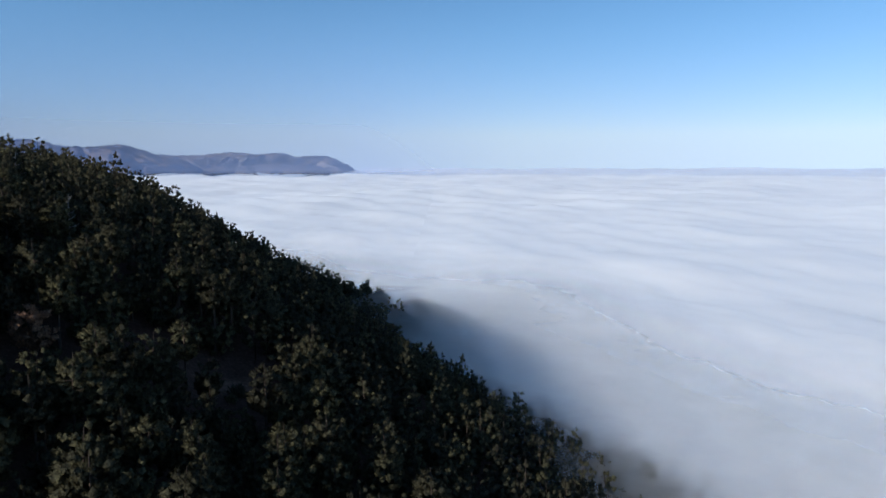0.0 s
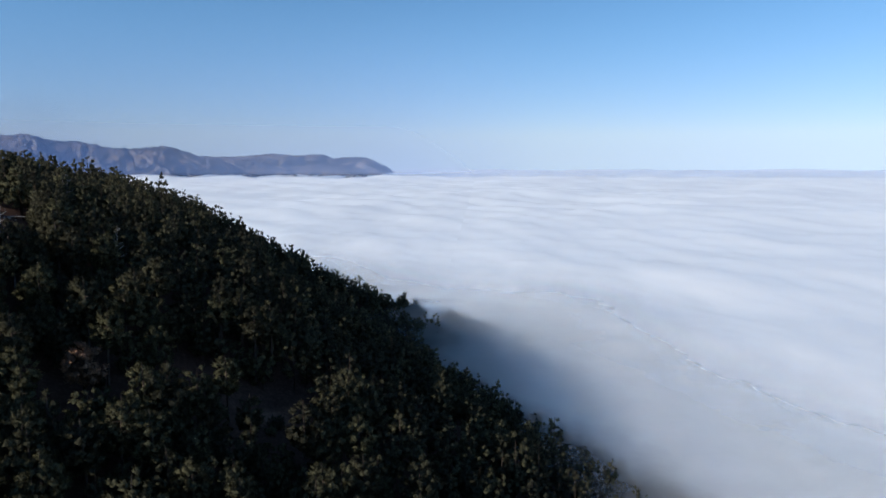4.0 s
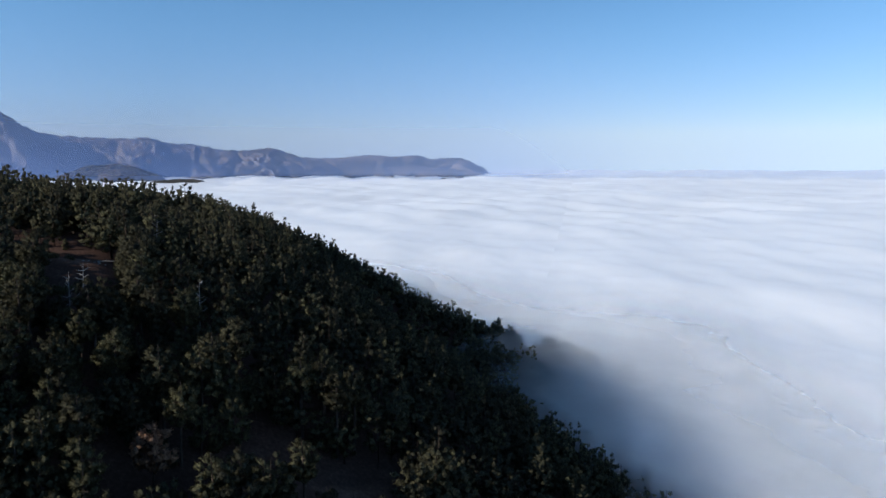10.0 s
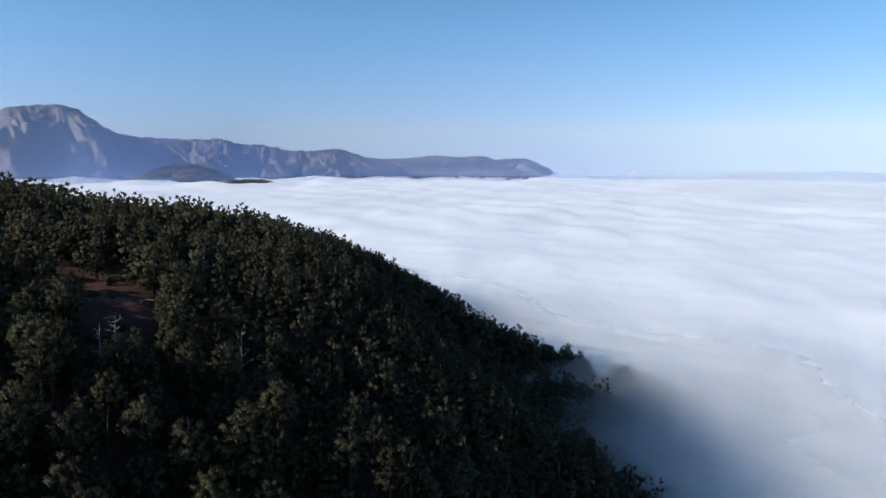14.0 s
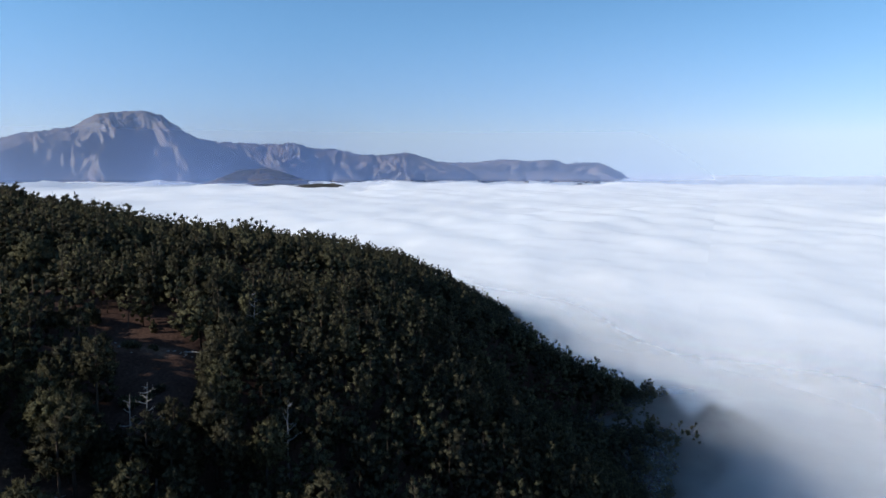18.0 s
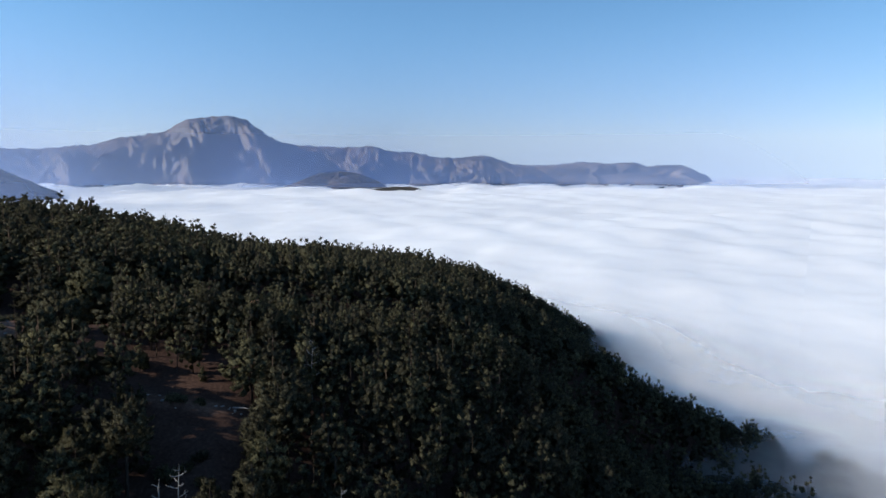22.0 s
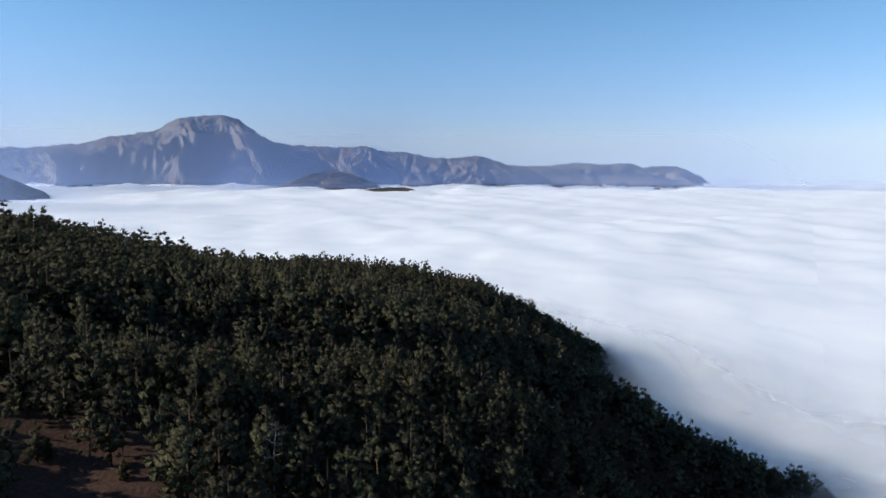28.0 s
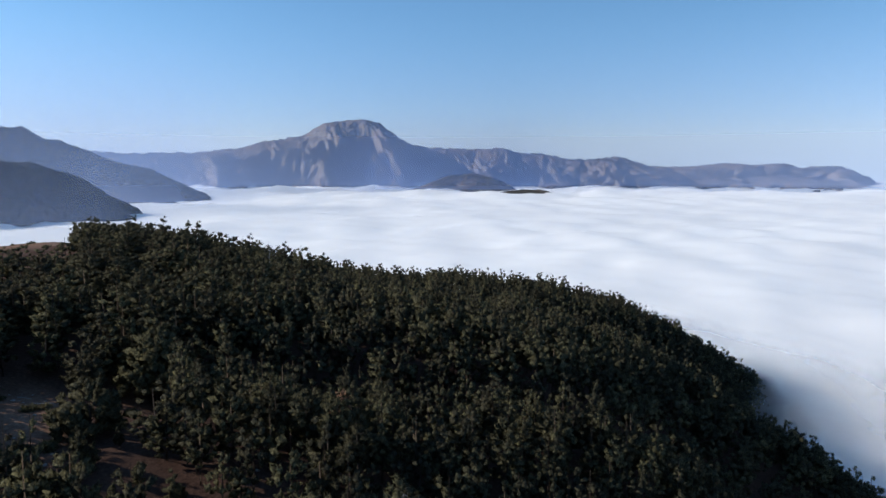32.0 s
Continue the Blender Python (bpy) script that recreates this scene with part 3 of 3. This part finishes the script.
def near_pine(seed, height, spread_, bare, flat, label, needles=None, name="pine_tree", category="pine tree", group="pines on the hillside"):
    base = new(name)
    rng, axis, reach = pine_form(seed, height, spread_, bare, flat)
    pads = int(28 + 2.1 * spread_ * (1 - bare) * height)
    p, f, n = crown(rng, axis, reach, height, bare, pads, 0.29 + 0.10 * spread_, 12, 0.50, 3, 0.12)
    me = fill_mesh(bpy.data.meshes.new("crown"), p, f, True)
    me.normals_split_custom_set_from_vertices(n.tolist())
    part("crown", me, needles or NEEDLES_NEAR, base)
    r = 0.012 * height + 0.05
    trunk = [axis(t) for t in (-0.06, 0.2, 0.45, 0.7, 0.95)]
    part("trunk", stems_mesh("trunk", [(trunk, [1.25 * r, r, 0.8 * r, 0.5 * r, 0.1 * r])], 8), BARK, base)
    for k in range(4):
        t, a = bare + (1 - bare) * (0.1 + 0.17 * k), rng.uniform(0, 6.28)
        s, o = axis(t), np.array([math.cos(a), math.sin(a), 0.12]) * spread_ * (0.8 - 0.12 * k)
        part("bough", stems_mesh("bough", [([s, s + 0.5 * o, s + o], [0.08, 0.06, 0.02])], 4), BARK, base)
    for k in range(3):
        t, a = bare * (0.94 - 0.16 * k), rng.uniform(0, 6.28)
        s, o = axis(t), np.array([math.cos(a), math.sin(a), 0.15]) * spread_ * rng.uniform(0.3, 0.6)
        part("dead_branch", stems_mesh("dead_branch", [([s, s + 0.5 * o, s + o + np.array([0, 0, 0.15])], [0.05, 0.035, 0.01])], 4), BARK, base)
    return tagged(base, label, category, group)


def wood_pine(seed, height, spread_, bare, flat, pads, pad, tufts, blade, blades, width):
    """Points, triangles, normals and material slots of one tree of the joined forest."""
    rng, axis, reach = pine_form(seed, height, spread_, bare, flat)
    p, f, n = crown(rng, axis, reach, height, bare, pads, pad, tufts, blade, blades, width, 1.6)
    tp, tq = tube([axis(-0.07), axis(0.45), axis(0.95)], [0.17, 0.12, 0.03], 3)
    tq = np.array([t for k in tq for t in ((k[0], k[1], k[2]), (k[0], k[2], k[3]))])
    pts = np.concatenate([p, np.array([tuple(v) for v in tp])])
    n = np.concatenate([n, np.tile((0.7, 0.0, 0.7), (len(tp), 1))])
    return pts, np.concatenate([f, tq + len(p)]), n, np.repeat(np.array([0, 1], np.int32), [len(f), len(tq)])


NEAR_KINDS = [
    (101, 12.0, 2.6, 0.28, 0.15, "tall dark green pine with a rounded crown"),
    (102, 13.5, 2.2, 0.50, 0.30, "tall pine with a bare lower trunk and high crown"),
    (103, 10.5, 3.0, 0.22, 0.40, "broad spreading pine with layered flat boughs"),
    (104, 10.0, 2.1, 0.16, 0.00, "young dark green pine with a pointed crown"),
    (105, 12.5, 3.1, 0.35, 0.50, "wide old pine with a flattened crown"),
    (106, 7.0, 1.8, 0.12, 0.00, "small bushy young pine among taller trees"),
]
near_trees = [near_pine(*k) for k in NEAR_KINDS]
WOOD_KINDS = [(11.5, 2.5, 0.18, 0.15), (12.5, 2.2, 0.30, 0.25), (10.5, 2.8, 0.15, 0.3), (12.0, 2.2, 0.15, 0.05), (12.0, 2.9, 0.25, 0.4),
              (10.0, 2.3, 0.12, 0.05), (11.5, 2.6, 0.2, 0.2), (8.5, 2.1, 0.1, 0.05)]
mid_trees = [wood_pine(200 + k, *v, 32, 0.62, 7, 0.56, 2, 0.15) for k, v in enumerate(WOOD_KINDS)]
far_trees = [wood_pine(300 + k, *v, 17, 0.86, 5, 0.66, 2, 0.18) for k, v in enumerate(WOOD_KINDS)]

# ---- where the trees stand ----
rng = np.random.default_rng(7)
STEP = 4.1
ax, ay = np.meshgrid(np.arange(-470, 90, STEP), np.arange(48, 520, STEP))
ax = (ax + rng.uniform(-0.46, 0.46, ax.shape) * STEP).ravel()
ay = (ay + rng.uniform(-0.46, 0.46, ay.shape) * STEP).ravel()
az_ground = ground_height(ax, ay)
keep = (bareness(ax, ay, 2.2) < 0.30) & (bareness(ax, ay, 1.0, GAPS) < 0.3) & (az_ground > -88) & (rng.uniform(size=ax.shape) < 0.94)
keep &= ~((ax > -75) & (ay < 62))                       # open slope under the start of the flight
keep &= ~((ay > 295) & (ax < -318 + 0.62 * (ay - 295))) & (ay < 490)                      # behind the brow of the hill
keep &= ~((ax < -264) & (ay < 102 + 0.431 * (-46 - ax)))   # the bare shoulder behind the clearing
keep &= ay > 38 + 0.42 * (-60 - ax)                     # the back of the hill
ax, ay, az_ground = ax[keep], ay[keep], az_ground[keep]
# the trees beside the flight stand singly, the woods beyond are one
beside = (ay < 100 + 0.42 * (-ax)) & (ax > -190) & (ay > 66) & (ax < 6)
order = np.argsort(np.hypot(ax + 45, ay - 95) + 1e4 * ~beside)
single = np.zeros(len(ax), bool)
single[order[:300]] = True
used = [False] * len(near_trees)
for x, y, z in zip(ax[single], ay[single], az_ground[single]):
    k = int(rng.choice(6, p=(0.26, 0.2, 0.18, 0.14, 0.14, 0.08)))
    m = pose(x, y, z - 0.1, 0, 0, rng.uniform(0, 360)) @ Matrix.Scale(rng.uniform(0.82, 1.12), 4)
    if used[k]:
        copy_thing(near_trees[k], m)
    else:
        near_trees[k].matrix_basis = m
        used[k] = True

# young growth in the treeless gaps
for cx, cy, hx, hy, count in ((-134, 143, 12, 7, 18), (-116, 134, 8, 6, 7), (-54, 103, 9, 7, 8), (-112, 149, 8, 4, 3)):
    for _ in range(count):
        x, y = cx + hx * rng.uniform(-1, 1), cy + hy * rng.uniform(-1, 1)
        if bareness(x, y, 1.0) < 0.3:
            m = pose(x, y, float(ground_height(np.float64(x), np.float64(y))) - 0.1, 0, 0, rng.uniform(0, 360)) @ Matrix.Scale(rng.uniform(0.3, 0.6), 4)
            tagged(copy_thing(near_trees[5 if rng.uniform() < 0.7 else 3], m), "low bushy young pine growing in a forest gap", group="young pines in the gaps")


def joined_woods(name, x, y, z, kinds, label, wider=1.0, taller=1.0):
    """All trees of one stretch of the woods in one mesh, each turned, sized and tinted in its own way."""
    pts, tris, slots, tints, normals, count = [], [], [], [], [], 0
    for tx, ty, tz in zip(x, y, z):
        p, f, n, s = kinds[rng.integers(len(kinds))]
        a, g, h = rng.uniform(0, 6.283), wider * rng.uniform(0.78, 1.2), taller * rng.uniform(0.78, 1.15)
        if tx < -225 and ty < 205:                   # lower trees behind the clearing
            g, h = g * 0.9, h * 0.78
        c, sn_ = math.cos(a) * g, math.sin(a) * g
        q = np.empty_like(p)
        q[:, 0], q[:, 1], q[:, 2] = p[:, 0] * c - p[:, 1] * sn_ + tx, p[:, 0] * sn_ + p[:, 1] * c + ty, p[:, 2] * h + tz
        turned = n.copy()
        turned[:, 0], turned[:, 1] = (n[:, 0] * c - n[:, 1] * sn_) / g, (n[:, 0] * sn_ + n[:, 1] * c) / g
        normals.append(turned)
        pts.append(q)
        tris.append(f + count)
        slots.append(s)
        tints.append(np.full(len(p), rng.uniform() ** 1.5, np.float32))
        count += len(p)
    me = fill_mesh(bpy.data.meshes.new(name), np.concatenate(pts), np.concatenate(tris), True)
    me.normals_split_custom_set_from_vertices(np.concatenate(normals).tolist())
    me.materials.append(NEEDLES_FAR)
    me.materials.append(BARK)
    me.polygons.foreach_set("material_index", np.concatenate(slots))
    me.attributes.new("tint", "FLOAT", "POINT").data.foreach_set("value", np.concatenate(tints))
    return tagged(new(name, me), label, "forest", kind="stuff")


near_wood = ~single & (np.hypot(ax + 62, ay - 105) < 125)
old = ~single & ~near_wood & (ax < -165 - 0.53 * (ay - 170)) & (ay < 285) & (ax > -330)
far_wood = ~single & ~near_wood & ~old
old &= rng.uniform(size=ax.shape) < 0.68
joined_woods("old_pine_wood", ax[old], ay[old], az_ground[old], mid_trees, "stand of broad old pines above the clearing", 1.5, 1.1)
joined_woods("pine_wood", ax[near_wood], ay[near_wood], az_ground[near_wood], mid_trees, "dense dark green pine wood on the near hillside")
joined_woods("pine_forest", ax[far_wood], ay[far_wood], az_ground[far_wood], far_trees, "dark pine forest covering the far brow of the hill")


# ---- single things on the hillside ----
def on_ground(x, y, sink=0.05):
    return float(ground_height(np.float64(x), np.float64(y))) - sink


def stand(thing, x, y, turn=0.0, size=1.0, sink=0.05):
    thing.matrix_basis = pose(x, y, on_ground(x, y, sink), 0, 0, turn) @ Matrix.Scale(size, 4)
    return thing


# marked pines: the broad ones by the clearing and the tall stand above the track
stand(near_pine(401, 16.0, 6.8, 0.22, 0.25, "great spreading pine standing alone by the clearing"), -170, 169)
stand(near_pine(402, 9.0, 6.0, 0.08, 0.35, "low wide bushy pine at the clearing's edge"), -152, 148.5)
stand(near_pine(403, 13.5, 4.6, 0.18, 0.20, "dense dark pine beside the dirt clearing"), -94, 146.5)
stand(near_pine(404, 14.0, 5.6, 0.18, 0.30, "large layered pine above the dirt track"), -24, 122)
for k, (x, y) in enumerate(((-50, 317), (-44, 319), (-37, 320), (-29, 323))):
    stand(near_pine(450 + k, 11.5, 4.4, 0.2, 0.4, "round-crowned pine at the edge of the fog"), x, y, 80 * k)
for k, (x, y) in enumerate(((-48, 124), (-45, 126), (-42, 124.5), (-46, 129), (-50, 128), (-40, 128))):
    stand(near_pine(410 + k, 15.0 + 0.5 * (k % 3), 2.4, 0.58, 0.3, "tall slender pine with a long bare trunk above the track"), x, y, 40 * k)
for k, (x, y) in enumerate(((-122, 166), (-117, 167), (-126, 163), (-112, 166), (-130, 165))):
    stand(near_pine(420 + k, 13.0, 2.6, 0.55, 0.4, "pine with a pale bare trunk behind the clearing"), x, y, 70 * k)


def russet_tree(height, spread_):
    base = near_pine(430, height, spread_, 0.40, 0.30, "tall oak with dry russet leaves among dark pines", RUSSET, "oak_tree", "oak tree", "russet trees")
    return base


stand(russet_tree(11.5, 3.0), -59.7, 98)
stand(russet_tree(9.0, 2.0), -128, 178)
for k, (x, y) in enumerate(((-14, 332), (-6, 338), (2, 335), (8, 342), (-2, 346), (14, 336), (-12, 343), (6, 329), (18, 345), (22, 338))):
    stand(near_pine(440 + k, 7.5, 4.2, 0.10, 0.4, "bare brownish tree half drowned in fog", SCRUB, "oak_tree", "oak tree", "trees drowned in fog"), x, y, 50 * k)


def dead_tree(seed, height, lean):
    """A bare grey snag: trunk, each limb with its twigs."""
    rng = np.random.default_rng(seed)
    base = new("dead_tree")
    trunk = [np.array([lean * height * t * t, 0.2 * math.sin(4 * t), height * t]) for t in (-0.05, 0.25, 0.5, 0.75, 1.0)]
    part("trunk", stems_mesh("trunk", [(trunk, [0.20, 0.16, 0.12, 0.07, 0.02])], 7), DEADWOOD, base)
    for k in range(13):
        t = rng.uniform(0.35, 0.97)
        s = np.array([lean * height * t * t, 0.2 * math.sin(4 * t), height * t])
        a = k * 2.4 + rng.normal(0, 0.3)
        o = np.array([math.cos(a), math.sin(a), rng.uniform(0.1, 0.8)]) * height * 0.27 * (1.15 - t)
        tip = s + o
        stems = [([s, s + 0.5 * o + np.array([0, 0, -0.1]), tip], [0.07, 0.05, 0.015])]
        for j in range(4):
            u = s + o * rng.uniform(0.4, 0.95)
            stems.append(([u, u + rng.normal(0, 0.3, 3) * height * 0.06 + o * 0.2], [0.03, 0.008]))
        part("limb", stems_mesh("limb", stems, 4), DEADWOOD, base)
    return tagged(base, "bare grey dead tree with broken limbs", "dead tree", "dead trees")


for seed, x, y, h, lean, turn in ((1, -83, 118, 9.5, 0.10, 10), (2, -87, 121, 13.0, 0.02, 120), (3, -89, 119.5, 11.0, -0.04, 250),
                                  (4, -72, 133, 12.5, 0.02, 30), (5, -98, 160, 12.0, 0.03, 80), (6, -236, 246, 15.0, 0.02, 0)):
    stand(dead_tree(seed, h, lean), x, y, turn)


def fallen_log(length):
    base = new("fallen_log")
    part("stem", stems_mesh("stem", [([(0, 0, 0.16), (length * 0.5, 0.12, 0.2), (length, 0, 0.14)], [0.16, 0.14, 0.08])], 8), DEADWOOD, base)
    part("stub", stems_mesh("stub", [([(length * 0.4, 0, 0.2), (length * 0.45, 0.5, 0.6)], [0.05, 0.02])], 5), DEADWOOD, base)
    return tagged(base, "pale weathered log lying on the ground", "log", "fallen logs")


for x, y, turn, ln in ((-104, 147, 15, 4), (-182, 149, 20, 4), (-172, 148, 40, 5), (-126, 160, 200, 5), (-92, 108, 60, 3.5)):
    stand(fallen_log(ln), x, y, turn)


def boulder(seed):
    rng = np.random.default_rng(seed)
    bm = bmesh.new()
    bmesh.ops.create_icosphere(bm, subdivisions=2, radius=0.5)
    for v in bm.verts:
        v.co *= 1 + 0.35 * (noise.noise(v.co * 2.2 + Vector((seed * 7.1, 0, 0))))
        v.co.z *= 0.62
    me = bpy.data.meshes.new("boulder")
    bm.to_mesh(me)
    bm.free()
    me.materials.append(STONE)
    return me


stones = [boulder(k) for k in range(5)]
rng = np.random.default_rng(19)
for cx, cy, hx, hy, count in ((-104, 145.5, 2.5, 1.5, 12), (-174, 147, 20, 5, 26), (-150, 138, 8, 4, 16), (-182, 149, 8, 3, 8), (-113, 142, 4, 2, 6)):
    for _ in range(count):
        x, y = cx + hx * rng.uniform(-1, 1), cy + hy * rng.uniform(-1, 1)
        ob = new("stone", stones[rng.integers(5)])
        stand(ob, x, y, rng.uniform(0, 360), rng.uniform(0.3, 0.85) ** 1.5, 0.02)
        tagged(ob, "pale grey stone lying in the dry clearing", "stone", "stones in the clearings")


def shrub(seed, size, mat, label):
    """A low twiggy bush: a mound of sprays."""
    rng = np.random.default_rng(seed)
    base = new("shrub")
    n = 60
    d = rng.normal(0, 1, (n, 3))
    d /= np.linalg.norm(d, axis=1, keepdims=True)
    d[:, 2] = np.abs(d[:, 2])
    p, f = sprays(rng, d * size * rng.uniform(0.3, 0.8, (n, 1)) * np.array([1, 1, 0.7]), d * 0.7 + np.array([0, 0, 0.5]), np.full(n, 0.5 * size), 6, 0.12)
    part("foliage", fill_mesh(bpy.data.meshes.new("foliage"), p, f), mat, base)
    part("stem", stems_mesh("stem", [([(0, 0, -0.2), (0.05, 0, 0.25 * size), (0, 0.05, 0.5 * size)], [0.08, 0.06, 0.02])], 5), BARK, base)
    return tagged(base, label, "shrub", "shrubs in the clearings")


bushes = [shrub(k, 1.0, SCRUB, "dry greyish scrub bush in the clearing") for k in range(3)]
bushes += [shrub(10 + k, 1.2, NEEDLES_NEAR, "low dark green juniper bush") for k in range(3)]
first_use = [True] * 6
for cx, cy, hx, hy, count, lo, hi in ((-146, 137, 9, 5, 34, 0, 6), (-140, 131, 9, 5, 18, 3, 6), (-110, 143, 3, 1.5, 5, 0, 3), (-178, 148, 18, 5, 8, 0, 6),
                                      (-97, 131, 8, 4, 6, 3, 6), (-34, 111, 5, 6, 14, 2, 6), (-405, 240, 50, 16, 30, 0, 6)):
    for _ in range(count):
        x, y, k = cx + hx * rng.uniform(-1, 1), cy + hy * rng.uniform(-1, 1), int(rng.integers(lo, hi))
        m = pose(x, y, on_ground(x, y), 0, 0, rng.uniform(0, 360)) @ Matrix.Scale(rng.uniform(0.6, 1.6), 4)
        if first_use[k]:
            bushes[k].matrix_basis = m
            first_use[k] = False
        else:
            copy_thing(bushes[k], m)
